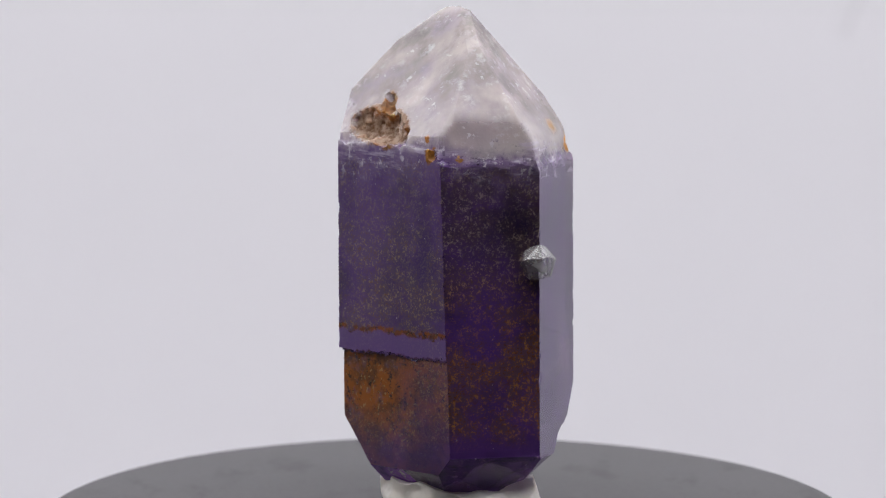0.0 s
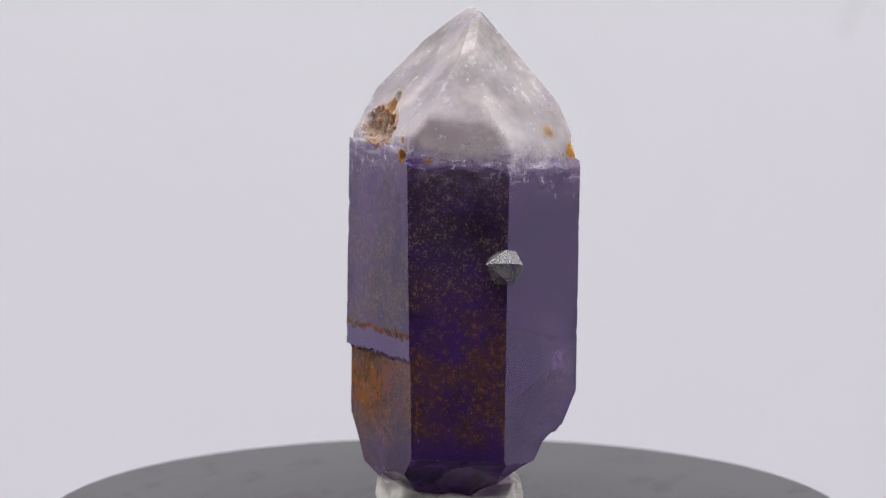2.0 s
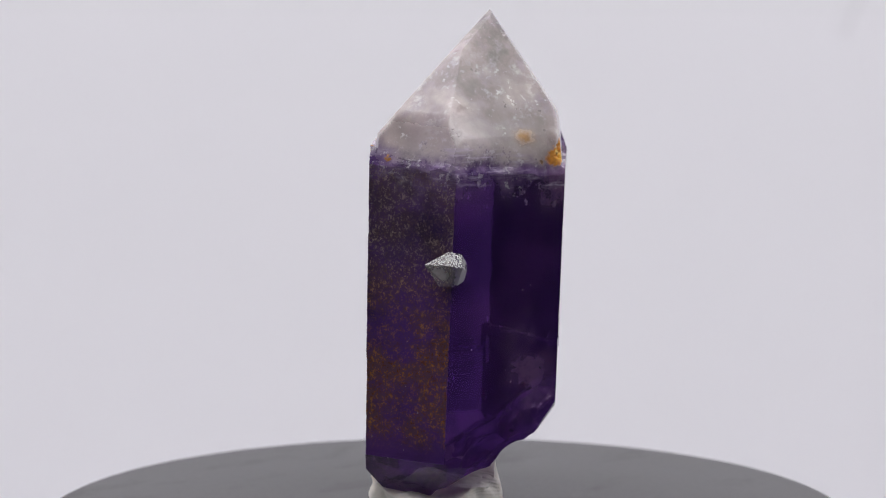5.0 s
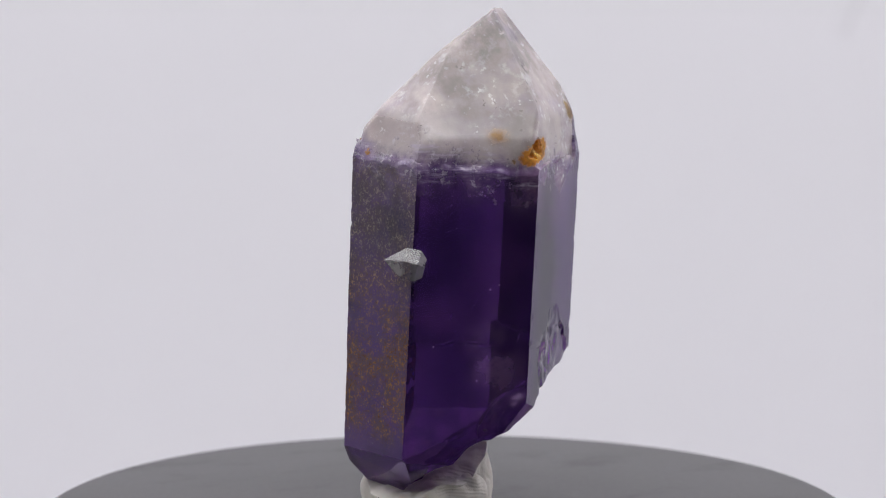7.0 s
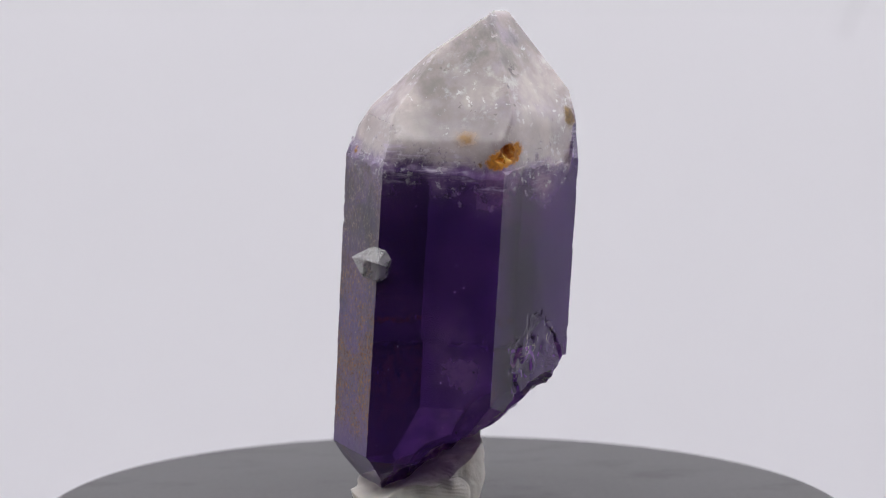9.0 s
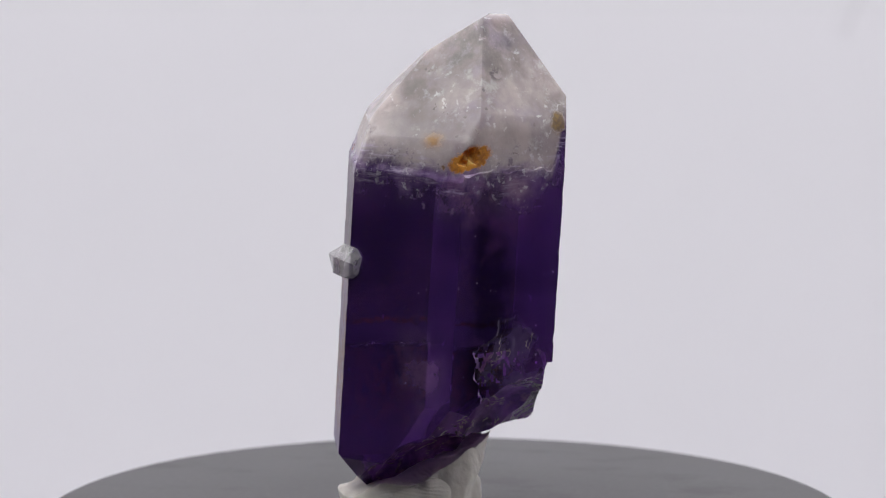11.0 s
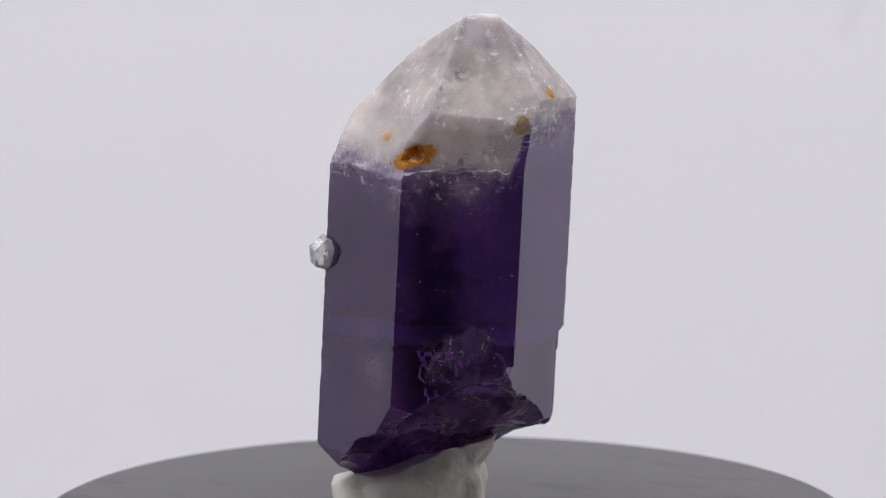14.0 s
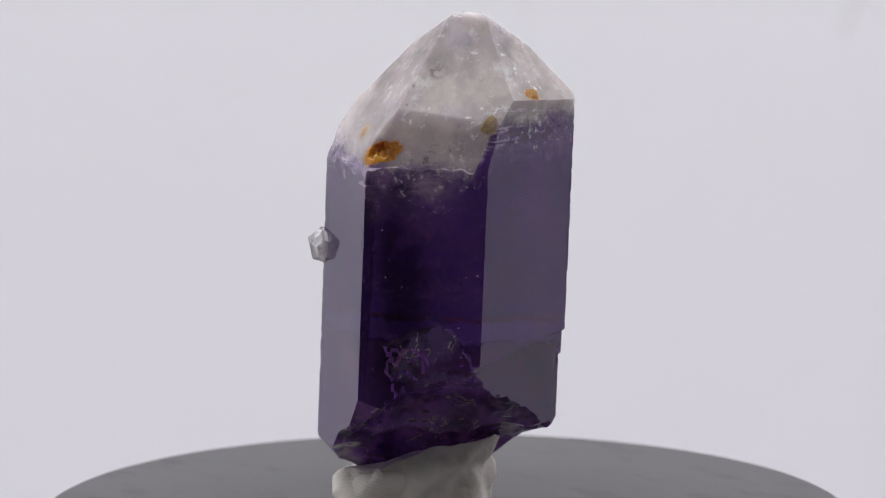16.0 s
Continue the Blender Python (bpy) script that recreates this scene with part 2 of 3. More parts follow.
    shard = mul(mul(m.ramp(level, 0.0352, 0.0376), m.ramp(level, 0.0432, 0.0404)), m.ramp(m.noise(170, 3), 0.42, 0.58))
    col = m.mix(mul(mul(shard, m.ramp(m.noise(1050, 4, 0.7), 0.56, 0.64)), 0.75), col, (0.86, 0.82, 0.86))
    col = m.mix(mul(mul(shard, m.ramp(m.noise(800, 4, 0.7), 0.42, 0.34)), 0.5), col, (0.10, 0.055, 0.16))
    murk = top2(murk, splint)
    milky = m.ramp(along, 0.0450, 0.0530, 0.36, 0.72)
    trans = m.math("ADD", mul(m.math("SUBTRACT", 1.0, cap), 0.30 if stain else 0.54), mul(cap, milky))
    trans = mul(trans, m.ramp(veil, 0, 1, 1.0, 0.4))
    trans = mul(trans, m.math("SUBTRACT", 1.0, mul(murk, 0.75)))
    rough = m.math("ADD", m.ramp(m.noise(700, 3), 0.3, 0.8, 0.04, 0.12), mul(cap, 0.10))
    if stain:
        below = m.ramp(level, 0.0387, 0.0366)
        patch = m.ramp(m.noise(230, 5, 0.62, distort=0.6), 0.36, 0.60)
        foot = m.ramp(along, 0.0080 if stain == 1 else 0.0066, 0.0112)
        grain = m.ramp(m.noise(4000, 2, 0.6), 0.53, 0.61)
        fleck = m.ramp(m.noise(2500, 4, 0.75, distort=0.3), 0.56, 0.63)
        tint = m.ramp(m.noise(1400, 2), 0.38, 0.62)
        if stain == 1:
            smoke = mul(m.ramp(along, 0.024, 0.033), m.ramp(m.noise(210, 4, 0.6), 0.34, 0.58))
            col = m.mix(mul(mul(smoke, below), 0.75), col, (0.034, 0.024, 0.028))
            heavy = m.ramp(along, 0.032, 0.017, 0.30, 1.0)
            film = mul(mul(patch, heavy), 0.62)
            earth = m.mix(tint, m.mix(m.ramp(along, 0.020, 0.031), (0.60, 0.25, 0.05), (0.48, 0.37, 0.33)), m.mix(m.ramp(along, 0.018, 0.030), (0.20, 0.075, 0.025), (0.19, 0.13, 0.12)))
            cover = m.math("ADD", mul(patch, 0.70), 0.28)
        else:
            heavy = m.ramp(along, 0.036, 0.025, 0.30, 1.0)
            film = mul(mul(patch, heavy), 0.30)
            earth = m.mix(tint, (0.50, 0.34, 0.21), (0.25, 0.13, 0.075))
            cover = m.math("ADD", mul(mul(patch, heavy), 0.75), 0.20)
        speck = mul(mul(top2(mul(grain, 0.75), fleck), cover), mul(below, foot))
        col = m.mix(mul(film, mul(below, foot)), col, (0.125, 0.062, 0.030) if stain == 1 else (0.16, 0.11, 0.075))
        col = m.mix(mul(speck, 0.93), col, earth)
        if stain == 2:
            wave = m.math("ADD", along, mul(m.math("SUBTRACT", m.noise(420, 4, 0.7), 0.5), 0.0022))
            clean = mul(m.ramp(wave, 0.0177, 0.0181), m.ramp(wave, 0.0205, 0.0201))
            col = m.mix(mul(clean, 0.75), col, (0.17, 0.085, 0.29))
            speck = mul(speck, m.math("SUBTRACT", 1.0, clean))
            left = m.ramp(m.math("ADD", depth("b"), mul(m.math("SUBTRACT", m.noise(160, 4, 0.6), 0.5), 0.006)), -0.0090, -0.0020, 1.0, 0.45)
            low = mul(m.ramp(wave, 0.0180, 0.0176), m.ramp(along, 0.0075, 0.0135, 0.25, 1.0))
            crust = mul(mul(low, left), m.ramp(m.noise(500, 6, 0.75), 0.30, 0.52, 0.55, 1.0))
            rust = m.mix(m.ramp(m.noise(420, 5, 0.7), 0.40, 0.62), (0.34, 0.105, 0.018), (0.13, 0.052, 0.020))
            rust = m.mix(m.ramp(m.noise(1300, 4, 0.75), 0.53, 0.63), rust, (0.030, 0.020, 0.011))
            rust = m.mix(mul(m.ramp(m.noise(2600, 2), 0.62, 0.68), 0.7), rust, (0.48, 0.30, 0.12))
            seam = mul(m.ramp(m.math("ABSOLUTE", m.math("SUBTRACT", wave, 0.0205)), 0.00042, 0.00015), m.ramp(m.noise(1000, 3), 0.36, 0.50))
            # brown edge of the crust, with the ledge's shadow line painted into it
            lip = m.ramp(m.math("ABSOLUTE", m.math("SUBTRACT", wave, 0.01785)), 0.00040, 0.00012)
            col = m.mix(top2(crust, mul(seam, 0.9)), col, rust)
            col = m.mix(mul(lip, mul(left, 0.9)), col, (0.085, 0.030, 0.010))
            speck = top2(speck, top2(crust, top2(seam, lip)))
        trans = mul(trans, m.math("SUBTRACT", 1.0, speck))
        rough = m.math("ADD", m.math("ADD", rough, 0.24), mul(speck, 0.4))
    shake = m.vec("SUBTRACT", m.noise(800, 5, 0.75, colour=True), (0.5, 0.5, 0.5))
    wavy = m.vec("ADD", m.pos, m.vec("MULTIPLY", shake, (0.0019, 0.0019, 0.0019)))
    for centre, radius, long, way, light, dark, hard in SPOTS:
        way = Vector(way).normalized()
        off = m.vec("SUBTRACT", wavy, tuple(x / 1000 for x in centre))
        run = m.vec("DOT_PRODUCT", off, tuple(way))
        d2 = m.math("SUBTRACT", m.vec("DOT_PRODUCT", off, off), mul(mul(run, run), 1 - 1 / long ** 2))
        d = m.math("SQRT", top2(d2, 0.0))
        on = m.ramp(d, radius / 1000, radius * hard / 1000)
        ochre = m.mix(m.ramp(m.noise(900, 5, 0.75), 0.40, 0.62), light, dark)
        col = m.mix(on, col, ochre)
        trans = mul(trans, m.math("SUBTRACT", 1.0, on))
        rough = top2(rough, mul(on, 0.7))
    m.set(Base_Color=col, Roughness=rough, IOR=1.54, Transmission_Weight=trans, Specular_IOR_Level=(0.5, 0.25, 0.18)[stain])
    m.set(Subsurface_Weight=mul(cap, 0.9), Subsurface_Radius=(0.0042, 0.0040, 0.0042), Subsurface_Scale=1.0)
    if stain:
        m.bump(m.math("ADD", m.noise(1600, 4, 0.6), mul(m.noise(1, 3, pos=m.stretch(90, 90, 1900)), 0.15)), 0.35, 0.0001)
    return m.mat


def fracture_material():
    m = Nodes("broken_quartz")
    f = m.noise(260, 4, 0.6)
    col = m.mix(m.ramp(f, 0.35, 0.68), (0.075, 0.020, 0.18), (0.33, 0.12, 0.55))
    col = m.mix(m.math("MULTIPLY", m.ramp(m.noise(430, 4), 0.56, 0.74), 0.6), col, (0.40, 0.22, 0.36))
    line = m.ramp(m.math("ABSOLUTE", m.math("SUBTRACT", m.noise(330, 4, 0.6, distort=0.8), 0.5)), 0.014, 0.004)
    line = m.math("MULTIPLY", line, m.ramp(m.noise(300, 2), 0.52, 0.60))
    col = m.mix(m.math("MULTIPLY", line, 0.7), col, (0.66, 0.56, 0.54))
    m.set(Base_Color=col, Roughness=m.ramp(f, 0.3, 0.7, 0.04, 0.20), IOR=1.54, Transmission_Weight=0.32)
    m.bump(m.noise(500, 3), 0.15, 0.0003)
    return m.mat


def pale_material():
    m = Nodes("clear_quartz")
    m.set(Base_Color=m.mix(m.noise(600, 3), (0.90, 0.87, 0.89), (0.98, 0.97, 0.98)), Roughness=0.14, IOR=1.54, Transmission_Weight=m.ramp(m.noise(500, 3), 0.40, 0.65, 0.78, 0.62))
    return m.mat


FABRIC, DARK, GREY, PUTTY = tent_material(), dark_material(), table_material(), putty_material()
CLEAN, SPECKLED, CRUSTED = crystal_material("violet_quartz", 0), crystal_material("stained_quartz", 1), crystal_material("crusted_quartz", 2)
BROKEN, PALE = fracture_material(), pale_material()


# ---- mesh tools ----
def part(name, mesh, material, parent, label=""):
    """Links a mesh or bmesh as one object under a thing."""
    if isinstance(mesh, bmesh.types.BMesh):
        bm, mesh = mesh, bpy.data.meshes.new(name)
        bm.to_mesh(mesh)
        bm.free()
    if material:
        mesh.materials.append(material)
    ob = new(name, mesh)
    ob.parent = parent
    return tagged(ob, label=label)


def thing(name, label, category, kind=""):
    return tagged(new(name), label=label, category=category, kind=kind)


def lathe(profile, steps=128):
    """Turns (radius, height) pairs round the z axis."""
    bm = bmesh.new()
    rings = []
    for r, z in profile:
        if r < 1e-6:
            rings.append([bm.verts.new((0, 0, z))] * steps)
        else:
            rings.append([bm.verts.new((r * math.cos(a), r * math.sin(a), z)) for a in (2 * math.pi * k / steps for k in range(steps))])
    for a, b in zip(rings, rings[1:]):
        for k in range(steps):
            q = [a[k], a[(k + 1) % steps], b[(k + 1) % steps], b[k]]
            q = [v for i, v in enumerate(q) if v not in q[:i]]
            if len(q) > 2:
                bm.faces.new(q)
    bmesh.ops.recalc_face_normals(bm, faces=bm.faces[:])
    for f in bm.faces:
        f.smooth = True
    return bm


LATTICE = np.random.RandomState(7).rand(32, 32, 32) * 2 - 1


def lump(p, scale, octaves=3, gain=0.5, shift=0.0):
    """Smooth random relief, about -1 to 1, at the points p (mm)."""
    total, amp = np.zeros(len(p)), 1.0
    for k in range(octaves):
        q = p * (2 ** k / scale) + shift + 11.3 * k
        i = np.floor(q).astype(int)
        f = q - i
        f = f * f * (3 - 2 * f)
        i &= 31
        j = (i + 1) & 31
        x0, y0, z0, x1, y1, z1 = i[:, 0], i[:, 1], i[:, 2], j[:, 0], j[:, 1], j[:, 2]
        fx, fy, fz = f[:, 0], f[:, 1], f[:, 2]
        a = (LATTICE[x0, y0, z0] * (1 - fx) + LATTICE[x1, y0, z0] * fx) * (1 - fy) + (LATTICE[x0, y1, z0] * (1 - fx) + LATTICE[x1, y1, z0] * fx) * fy
        b = (LATTICE[x0, y0, z1] * (1 - fx) + LATTICE[x1, y0, z1] * fx) * (1 - fy) + (LATTICE[x0, y1, z1] * (1 - fx) + LATTICE[x1, y1, z1] * fx) * fy
        total += amp * (a * (1 - fz) + b * fz)
        amp *= gain
    return total


def carve(field, lo, hi, step):
    """Mesh of the solid where field(points in mm) < 0, with its edges kept sharp (dual contouring)."""
    lo = np.array(lo, float)
    n = np.ceil((np.array(hi) - lo) / step).astype(int) + 1
    grid = np.stack(np.meshgrid(*[np.arange(k) for k in n], indexing="ij"), -1).reshape(-1, 3)
    # coarse blocks first; fine values only where the surface may pass
    nb = -(-n // 4)
    blocks = np.stack(np.meshgrid(*[np.arange(k) for k in nb], indexing="ij"), -1).reshape(-1, 3)
    rough = field(lo + (blocks * 4 + 1.5) * step).reshape(nb)
    val = np.repeat(np.repeat(np.repeat(rough, 4, 0), 4, 1), 4, 2)[: n[0], : n[1], : n[2]].ravel()
    near = np.flatnonzero(np.abs(val) < 5.5 * step + 0.5)
    for some in np.array_split(near, 10):
        val[some] = field(lo + grid[some] * step)
    val = val.reshape(n)
    cells = n - 1
    quads, cross, owner = [], [], []
    for ax in range(3):
        a = [slice(None)] * 3
        b = [slice(None)] * 3
        a[ax], b[ax] = slice(0, -1), slice(1, None)
        va, vb = val[tuple(a)], val[tuple(b)]
        idx = np.argwhere((va < 0) != (vb < 0))
        u, w = (ax + 1) % 3, (ax + 2) % 3
        idx = idx[(idx[:, u] > 0) & (idx[:, w] > 0) & (idx[:, u] < cells[u]) & (idx[:, w] < cells[w])]
        fa, fb = va[tuple(idx.T)], vb[tuple(idx.T)]
        p = idx.astype(float)
        p[:, ax] += fa / (fa - fb)
        four = []
        for du, dw in ((0, 0), (-1, 0), (-1, -1), (0, -1)):
            c = idx.copy()
            c[:, u] += du
            c[:, w] += dw
            four.append(np.ravel_multi_index(tuple(c.T), tuple(cells)))
        four = np.stack(four, 1)
        quads.append(np.where((fa < 0)[:, None], four, four[:, ::-1]))
        cross.append(lo + p * step)
        owner.append(four)
    cross, owner, quads = np.concatenate(cross), np.concatenate(owner), np.concatenate(quads)
    h = step * 0.2
    grad = np.stack([field(cross + h * e) - field(cross - h * e) for e in np.eye(3)], 1)
    grad /= np.linalg.norm(grad, axis=1)[:, None] + 1e-12
    cross -= grad * (field(cross) / 1.0)[:, None] * 0.5
    ids, inv = np.unique(owner.ravel(), return_inverse=True)
    inv = inv.reshape(owner.shape)
    k = len(ids)
    count, mean = np.zeros(k), np.zeros((k, 3))
    ata, atb = np.zeros((k, 3, 3)), np.zeros((k, 3))
    nn = grad[:, :, None] * grad[:, None, :]
    nb = grad * (grad * cross).sum(1)[:, None]
    for c in range(4):
        np.add.at(count, inv[:, c], 1)
        np.add.at(mean, inv[:, c], cross)
        np.add.at(ata, inv[:, c], nn)
        np.add.at(atb, inv[:, c], nb)
    mean /= count[:, None]
    reg = 0.05
    v = np.linalg.solve(ata + reg * np.eye(3), (atb + reg * mean)[..., None])[..., 0]
    base = lo + np.stack(np.unravel_index(ids, tuple(cells)), 1) * step
    v = np.clip(v, base - 0.15 * step, base + 1.15 * step)
    # settle the vertices of flat cells exactly on the surface
    total = np.zeros((k, 3))
    for c in range(4):
        np.add.at(total, inv[:, c], grad)
    size = np.linalg.norm(total, axis=1)
    flat = size / count > 0.9995
    way = total[flat] / size[flat][:, None]
    for _ in range(2):
        v[flat] -= way * field(v[flat])[:, None]
    faces = np.searchsorted(ids, quads)
    return v, faces


def true_facets(mesh, planes):
    """Gives the flat faces of the mesh the exact normals of their planes."""
    corner, poly = np.zeros(len(mesh.loops) * 3), np.zeros(len(mesh.polygons) * 3)
    mesh.corner_normals.foreach_get("vector", corner)
    mesh.polygons.foreach_get("normal", poly)
    corner, poly, planes = corner.reshape(-1, 3), poly.reshape(-1, 3), np.array(planes)
    fit = poly @ planes.T
    best = fit.argmax(1)
    flat = np.repeat(fit.max(1) > 0.9985, 4)
    corner[flat] = np.repeat(planes[best], 4, axis=0)[flat]
    mesh.normals_split_custom_set(corner.tolist())


def solid(name, v, faces, smooth_angle=28):
    mesh = bpy.data.meshes.new(name)
    mesh.from_pydata((v / 1000).tolist(), [], faces.tolist())
    mesh.update()
    mesh.shade_smooth()
    mesh.set_sharp_from_angle(angle=radians(smooth_angle))
    return mesh


# ---- the tent ----
def slab(name, lo, hi, label, material=None):
    bm = bmesh.new()
    bmesh.ops.create_cube(bm, size=1)
    for v in bm.verts:
        v.co = Vector([(a + b) / 2 + c * (b - a) for a, b, c in zip(lo, hi, v.co)])
    bmesh.ops.bevel(bm, geom=bm.edges[:], offset=0.002, segments=2, affect="EDGES")
    ob = part(name, bm, material or FABRIC, None)
    return tagged(ob, label=label, category="wall", kind="structure")


def backdrop_sweep():
    """White sheet: floor that curves up into the back wall."""
    prof = [(-0.17, -0.25)]
    prof += [(0.28 + 0.10 * math.sin(a), -0.25 + 0.10 * (1 - math.cos(a))) for a in (math.pi / 2 * k / 30 for k in range(31))]
    prof.append((0.38, 0.6))
    back = [(y + 0.004, z - 0.004) for y, z in prof]
    ring = prof + back[::-1]
    bm = bmesh.new()
    ends = [[bm.verts.new((x, y, z)) for y, z in ring] for x in (-0.418, 0.418)]
    n = len(ring)
    for k in range(n):
        bm.faces.new((ends[0][k], ends[0][(k + 1) % n], ends[1][(k + 1) % n], ends[1][k]))
    for k in range(len(prof) - 1):
        for e in ends:
            bm.faces.new((e[k], e[k + 1], e[n - 2 - k], e[n - 1 - k]))
    bmesh.ops.recalc_face_normals(bm, faces=bm.faces[:])
    ob = part("backdrop", bm, FABRIC, None)
    return tagged(ob, label="seamless white fabric sheet curving up behind the turntable", category="backdrop", kind="structure")


backdrop_sweep()
# unseen white sides and roof, added and sized for bounce light and facet reflections
for name, x0, x1 in (("wall_west", -0.45, -0.42), ("wall_east", 0.42, 0.45)):
    slab(name, (x0, -0.02, -0.26), (x1, 0.42, 0.62), "plain white fabric side of the light tent, unseen, added for reflections")
tagged(slab("ceiling", (-0.45, -0.47, 0.62), (0.45, 0.42, 0.65), "plain white fabric roof of the light tent, unseen, added for soft light"), category="ceiling")
# unseen dark enclosure, added so that facets turned to the camera reflect dark
for name, lo, hi in (("wall_south", (-0.9, -0.95, -0.26), (0.9, -0.92, 0.9)), ("wall_southwest", (-0.93, -0.92, -0.26), (-0.9, 0.01, 0.9)),
                     ("wall_southeast", (0.9, -0.92, -0.26), (0.93, 0.01, 0.9)), ("wall_inner_west", (-0.9, -0.02, -0.26), (-0.45, 0.01, 0.9)),
                     ("wall_inner_east", (0.45, -0.02, -0.26), (0.9, 0.01, 0.9)), ("wall_lintel", (-0.45, -0.02, 0.652), (0.45, 0.01, 0.9)),
                     ("ceiling_room", (-0.93, -0.95, 0.9), (0.93, 0.01, 0.93)), ("floor", (-0.93, -0.95, -0.29), (0.93, 0.42, -0.26))):
    slab(name, lo, hi, "plain dark unseen surface added before the tent for dark reflections", DARK)
slab("floor_plinth", (-0.06, -0.06, -0.247), (0.06, 0.06, -0.0455), "plain white block under the turntable")


# ---- the turntable ----
def turntable():
    t = thing("turntable", "round matte grey plastic turntable with faint smudges", "turntable")
    R = 0.0435
    part("plate", lathe([(0, 0), (R * 0.5, 0), (R - 0.0006, 0), (R - 0.0002, -0.0002), (R, -0.0006), (R, -0.0068), (R - 0.0006, -0.0074), (0, -0.0074)]), GREY, t)
    part("base", lathe([(0, -0.0095), (0.036, -0.0095), (0.037, -0.0105), (0.0385, -0.0435), (0.038, -0.0450), (0, -0.0450)]), GREY, t)
    part("spindle", lathe([(0, -0.0074), (0.012, -0.0074), (0.012, -0.0095), (0, -0.0095)], 48), GREY, t)
    return t


# ---- the crystal ----
def crystal_field(p):
    """Distance-like field of the crystal; below zero inside."""
    up = p @ C
    side = {key: (p - q) @ nrm for key, (q, nrm) in SIDE.items()}
    rough = lump(p, 1.6, 2)
    lean = np.clip((p[:, 0] + 11) / 9, 0, 1)
    side["a"] = side["a"] - 0.024 * (up - 24) * lean
    # shaft with ledges low on two sides
    drop_a = np.where(up < 18.0 + 0.3 * rough, 0.55, 0.0) * np.clip((up - 4) / 4, 0.2, 1) * (1 - 0.85 * lean)
    drop_e = np.where(up < 20.6 + 0.35 * side["f"] * 0.5 + 0.3 * rough, 0.7, 0.0)
    shaft = np.maximum.reduce([side["a"] + drop_a, side["b"], side["c"], side["d"], side["e"] + drop_e, side["f"] + 0.8 * drop_a])
    crown = 39.0 + 0.5 * rough + np.clip(side["e"] + 1.3, 0, 1.3) * 4.0 + np.clip(side["a"] + 4, 0, 4) * 0.3
    shaft = np.maximum(shaft, (up - crown) * 0.8)
    for k, start, lean in (("c", 38.0, 24), ("b", 38.2, 20), ("d", 39.6, 22)):
        shaft = np.maximum(shaft, side[k] * math.cos(radians(lean)) + (up - start + 0.25 * rough) * math.sin(radians(lean)))
    # point, slightly narrower than the shaft
    cap = np.maximum.reduce([(p - q) @ nrm for q, nrm in POINT])
    for k in "abcdef":
        wall = side[k] + (np.clip(0.45 + {"b": 0.28, "c": 0.16, "d": 0.16, "a": 0.16}[k] * (up - 39.5), 0.2, 3) if k in "abcd" else 0.0)
        soft = np.clip(0.5 - np.abs(cap - wall), 0, 0.5) if k in "bcd" else 0.0
        cap = np.maximum(cap, wall) + soft * soft / 2.0
    body = np.minimum(shaft, np.maximum(cap, 36.5 - up))
    # lower point
    for q, nrm in LOWER:
        body = np.maximum(body, (p - q) @ nrm)
    # broken foot
    chips = lump(p, 5.5, 3, 0.5, 3.7)
    splinter = 0.40 - 0.8 * np.abs(lump(p, 3.8, 3, 0.5, 8.3))
    for q, nrm, amp, shift in BREAKS:
        body = np.maximum(body, (p - q) @ nrm - shift + amp * chips + splinter)
    for q, r in SCOOPS:
        body = np.maximum(body, r - np.linalg.norm(p - q, axis=1) + 0.15 * chips + 0.55 * (splinter - 0.2))
    # cavities
    for q, r, amp, way, long in CAVES:
        off = p - q
        run = off @ way
        d = np.sqrt(np.maximum((off * off).sum(1) - run * run * (1 - 1 / long ** 2), 0)) - r + amp * lump(p, 1.6, 3, 0.6, 1.9)
        body = np.maximum(body, -d)
    # worn edges between the sides
    two = np.sort(np.stack(list(side.values())), axis=0)[-2:]
    wear = np.clip(1 - (two[1] - two[0]) / 0.7, 0, 1) * np.clip(lump(p, 1.3, 3, 0.6, 4.4) - 0.15, 0, 1)
    body = body + np.where(np.abs(body) < 1.5, 0.09 * wear, 0.0)
    # broken relief where the inner fracture reaches the surface
    far = np.linalg.norm((p - np.array((8.6, 8.4, 17.0))) * np.array((1, 1, 0.85)), axis=1)
    zone = np.clip((3.6 - far + 2.6 * lump(p, 3.2, 3, 0.55, 9.1)) / 0.4, 0, 1) * (side["d"] > -1.5)
    body = body + zone * (0.16 + 0.16 * lump(p, 1.5, 2, 0.5, 3.3))
    # crack across one side
    gap = np.maximum(np.abs(up - (20.6 + 0.175 * side["f"] + 0.3 * rough)) - 0.17, -(side["e"] + 0.6))
    body = np.maximum(body, -gap)
    return body


def tilted(key, z, degrees):
    """Lower face under a side: meets it at height z and leans inwards by that many degrees."""
    q, nrm = SIDE[key]
    foot = q + C * (z - q[2]) / C[2]
    a = radians(degrees)
    return foot, nrm * math.cos(a) - C * math.sin(a)


def through3(a, b, c, inside=(0.0, 0.0, 30.0)):
    a, b, c = (np.array(v, float) for v in (a, b, c))
    nrm = unit(np.cross(b - a, c - a))
    return a, (-nrm if nrm @ (np.array(inside) - a) > 0 else nrm)


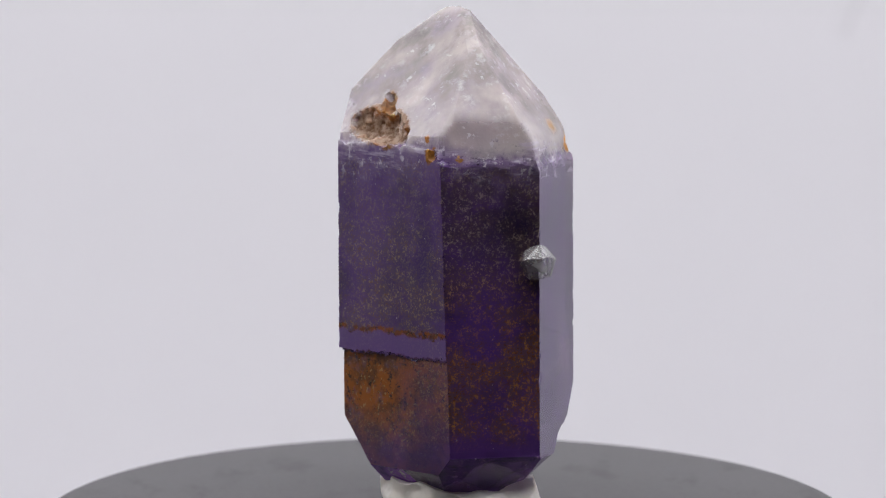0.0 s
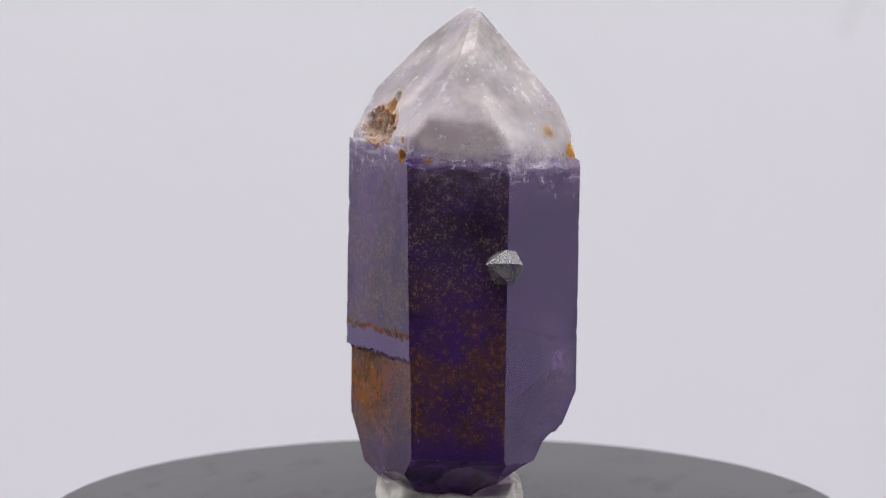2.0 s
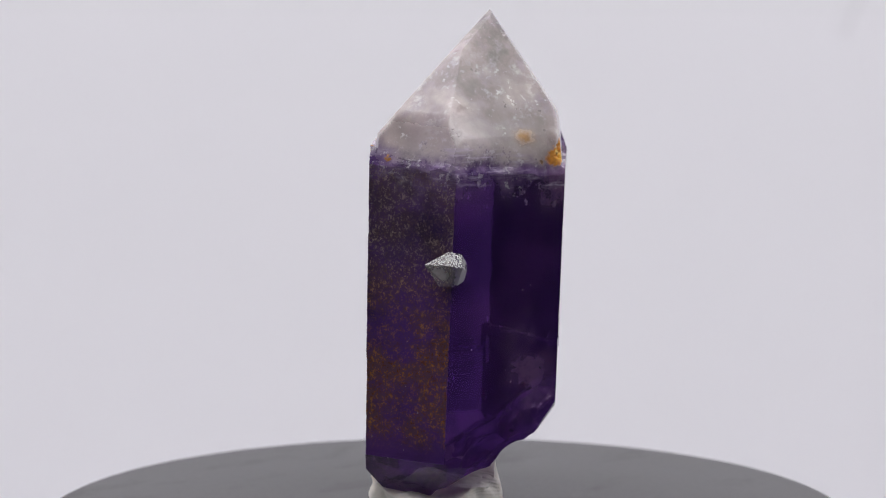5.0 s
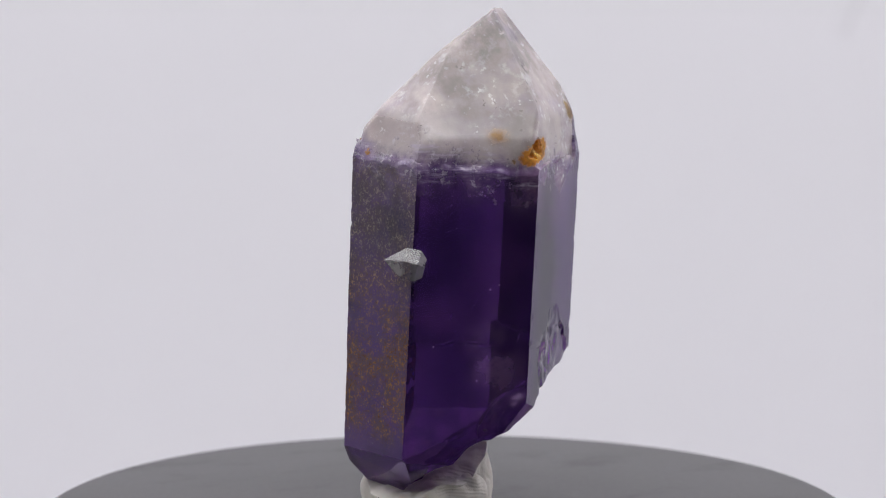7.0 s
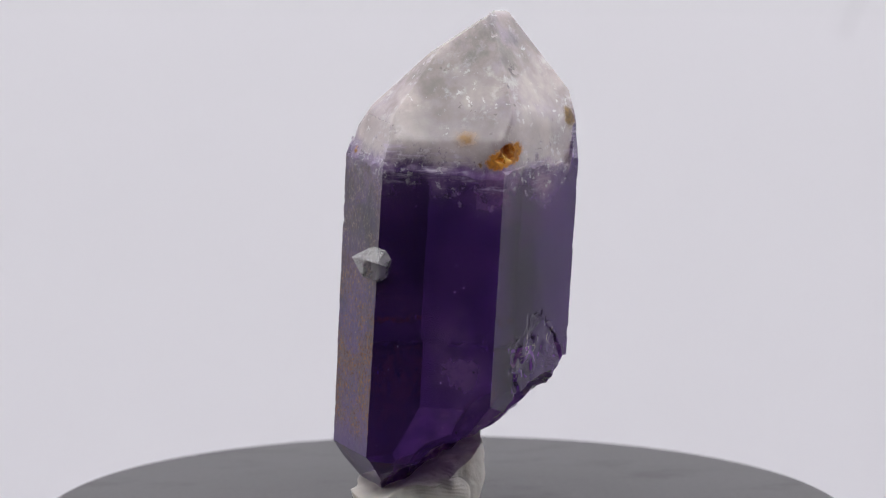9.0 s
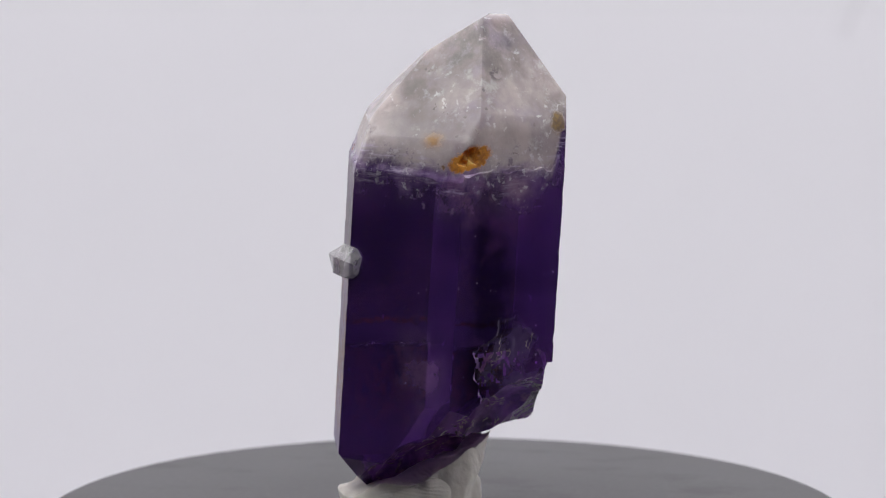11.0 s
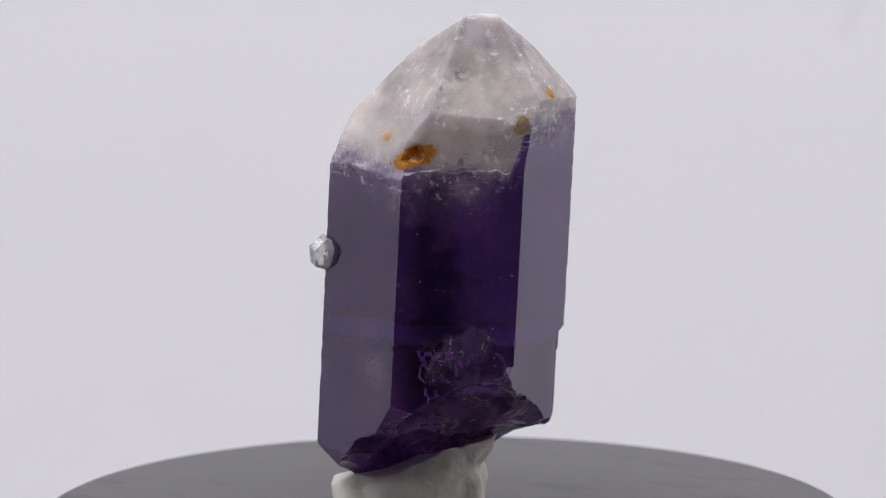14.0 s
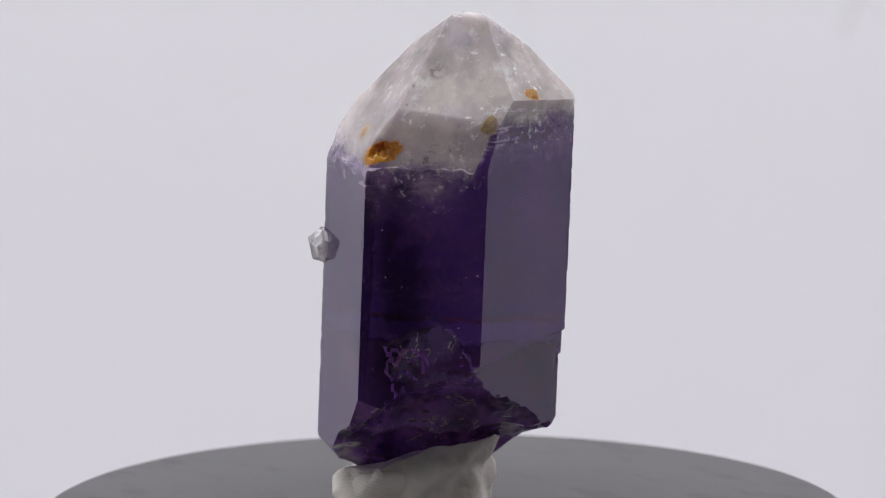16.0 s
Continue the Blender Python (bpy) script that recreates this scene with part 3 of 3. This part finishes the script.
LOWER = [(np.array((10.35, 6.55, 12.7)), unit(np.array((0.845, 0.534, -0.6)))), tilted("b", 8.4, 40), tilted("a", 6.8, 42), tilted("f", 11.3, 36), tilted("c", 7.6, 42), (np.array((0, 0, 1.6)), np.array((0, 0, -1.0)))]
BREAKS = [(*through3((8.8, -6.4, 4.7), (13.3, 2.7, 13.4), (-8.2, 8.2, 11.0)), 0.3, 1.15),
          (*through3((9.0, -4.2, 4.0), (13.3, 2.9, 13.4), (6.0, 11.5, 15.6)), 0.15, 1.0)]
SCOOPS = [(np.array((5.2, 15.6, 13.2)), 3.9), (np.array((5.4, 13.7, 18.6)), 1.2)]
RNG = np.random.RandomState(5)
for k in range(13):
    q, nrm = BREAKS[0][:2]
    r = RNG.uniform(3.0, 9.0)
    at = np.array((2.5, 3.0, 11.0)) + np.array((RNG.uniform(-11, 9), RNG.uniform(-10, 3), 0.0))
    at = at - nrm * ((at - q) @ nrm)
    skew = unit(nrm + RNG.uniform(-0.55, 0.55, 3))
    SCOOPS.append((at + skew * (r - RNG.uniform(0.0, 0.7)), r))
# hollows: centre, radius, unevenness, direction and stretch along it
CAVES = [((12.7, 5.2, 40.5), 1.0, 0.40, (-0.48, 0.82, 0.32), 2.8), ((4.6, 14.2, 43.2), 1.8, 0.8, (-0.6, 0.1, 0.8), 1.3),
         ((-7.5, -1.5, 42.4), 2.1, 0.5, (0.60, -0.80, -0.05), 2.3), ((-6.0, 0.2, 44.3), 0.75, 0.4, (0, 0.74, 0.66), 2.2),
         ((-4.5, -5.2, 41.9), 0.75, 0.4, (0.1, 0.3, 1.0), 1.7), ((-2.4, 12.6, 45.9), 0.8, 0.4, (-1, -0.2, 0.1), 1.7),
         ((-1.6, -9.7, 40.2), 0.7, 0.4, (0.2, 0, 1), 1.4), ((13.8, 3.2, 41.6), 0.7, 0.3, (0, 1, 0), 1.3)]
CAVES = [(np.array(q, float), r, amp, unit(np.array(way, float)), long) for q, r, amp, way, long in CAVES]


def crystal():
    t = thing("amethyst_crystal", "dark violet six-sided quartz crystal with milky point and rusty stains", "crystal")
    v, faces = carve(crystal_field, (-14.5, -14.5, 1.5), (16, 17, 56), 0.22)
    mesh = solid("body", v, faces)
    for m in (CLEAN, SPECKLED, CRUSTED, BROKEN):
        mesh.materials.append(m)
    nrm = np.zeros(len(faces) * 3)
    mesh.polygons.foreach_get("normal", nrm)
    nrm = nrm.reshape(-1, 3)
    mid = v[faces].mean(1)
    slot = np.zeros(len(faces), int)
    slot[(nrm @ SIDE["b"][1] > 0.93)] = 1
    slot[(nrm @ SIDE["a"][1] > 0.93)] = 2
    q, n3 = BREAKS[0][:2]
    facing = np.max([np.abs(nrm @ SIDE[k][1]) for k in "abcdef"], axis=0)
    slot[((mid - q) @ n3 > -8.5) & (facing < 0.985) & (nrm @ n3 > -0.1) & (mid @ C < 20) & (mid[:, 1] > -7)] = 3
    mesh.polygons.foreach_set("material_index", slot)
    true_facets(mesh, [SIDE[k][1] for k in "bcdef"] + [n for _, n in POINT] + [n for _, n in LOWER])
    part("body", mesh, None, t)

    def bud(p):
        q = p - np.array((9.3, -9.05, 28.8))
        a = unit(np.array((-0.467, -0.853, 0.236)))
        side = unit(np.cross(a, (0, 0, 1)))
        top = np.cross(side, a)
        h = q @ a
        across = [np.abs(q @ (side * math.cos(x) + top * math.sin(x))) for x in (0.2, 0.2 + math.pi / 3, 0.2 + 2 * math.pi / 3)]
        d = [w - 1.65 for w in across] + [w * 0.79 + h * 0.61 - 1.42 for w in across] + [w * 0.75 - h * 0.67 - 2.08 for w in across]
        return np.maximum(np.maximum.reduce(d), -h - 2.0)

    v, faces = carve(bud, (5, -14, 25), (13, -5, 33), 0.13)
    part("small_crystal", solid("small_crystal", v, faces, 15), PALE, t, "tiny clear quartz crystal grown on the side")
    return t


# ---- the putty ----
def putty():
    def field(p):
        up = p[:, 2]
        x, y = p[:, 0] - 1.7, p[:, 1] + 3.4
        r = np.hypot((0.927 * x - 0.375 * y) / 8.2, (0.375 * x + 0.927 * y) / 6.5)
        fold = np.sin(0.9 * up + 0.5 * x + 1.8 * lump(p, 5, 2, 0.5, 2.2))
        body = (r - 1) * 6.8 + 0.55 * fold + 0.5 * lump(p, 6, 2) - 0.10 * (up - 3)
        turn = np.degrees(np.arctan2(y, x))
        rim = 3.9 + 0.32 * np.maximum(p[:, 1] + 9.5, -1) + 0.4 * lump(p, 4.5, 2, 0.5, 5.1)
        rim += 0.5 * np.exp(-((turn + 128) / 20) ** 2) + 0.4 * np.exp(-((turn + 66) / 14) ** 2) - 0.5 * np.exp(-((turn + 30) / 18) ** 2)
        rim -= 0.35 * np.maximum(x - 2.5, 0) * np.clip((y + 2) / 4, 0, 1)
        top = up - rim
        d = np.maximum(body, top * 0.8)
        return np.maximum(d, -up - 0.05) + 0.10 * lump(p, 1.1, 2)

    v, faces = carve(field, (-11, -14, -0.6), (13, 8, 12.5), 0.22)
    v[:, 2] = np.maximum(v[:, 2], 0.0)
    t = thing("putty_mount", "off-white putty lump holding the crystal upright on the turntable", "putty")
    part("lump", solid("lump", v, faces, 60), PUTTY, t)

    def flap_field(p):
        q = p - np.array((7.3, -1.4, 2.9))
        out, run = np.array((0.90, 0.43, 0.0)), np.array((-0.43, 0.90, 0.0))
        a, b, h = q @ out, q @ run, p[:, 2]
        d = np.sqrt((a / 1.7) ** 2 + (b / 3.8) ** 2 + (q[:, 2] / 3.0) ** 2) - 1
        return np.maximum(d * 2.2 + 0.35 * lump(p, 2.6, 2, 0.5, 6.0), -h)

    v, faces = carve(flap_field, (2, -8, -0.5), (12, 5, 8), 0.20)
    v[:, 2] = np.maximum(v[:, 2], 0.0)
    part("folded_flap", solid("folded_flap", v, faces, 60), PUTTY, t, "putty flap with a pressed fingertip texture")
    return t


TABLE, CRYSTAL, MOUNT = turntable(), crystal(), putty()


def motions():
    for ob in (TABLE, CRYSTAL, MOUNT):
        walk(ob, [(t, pose(0, 0, rise / 1000, 0, 0, turn)) for t, turn, rise in TURN])


motions()
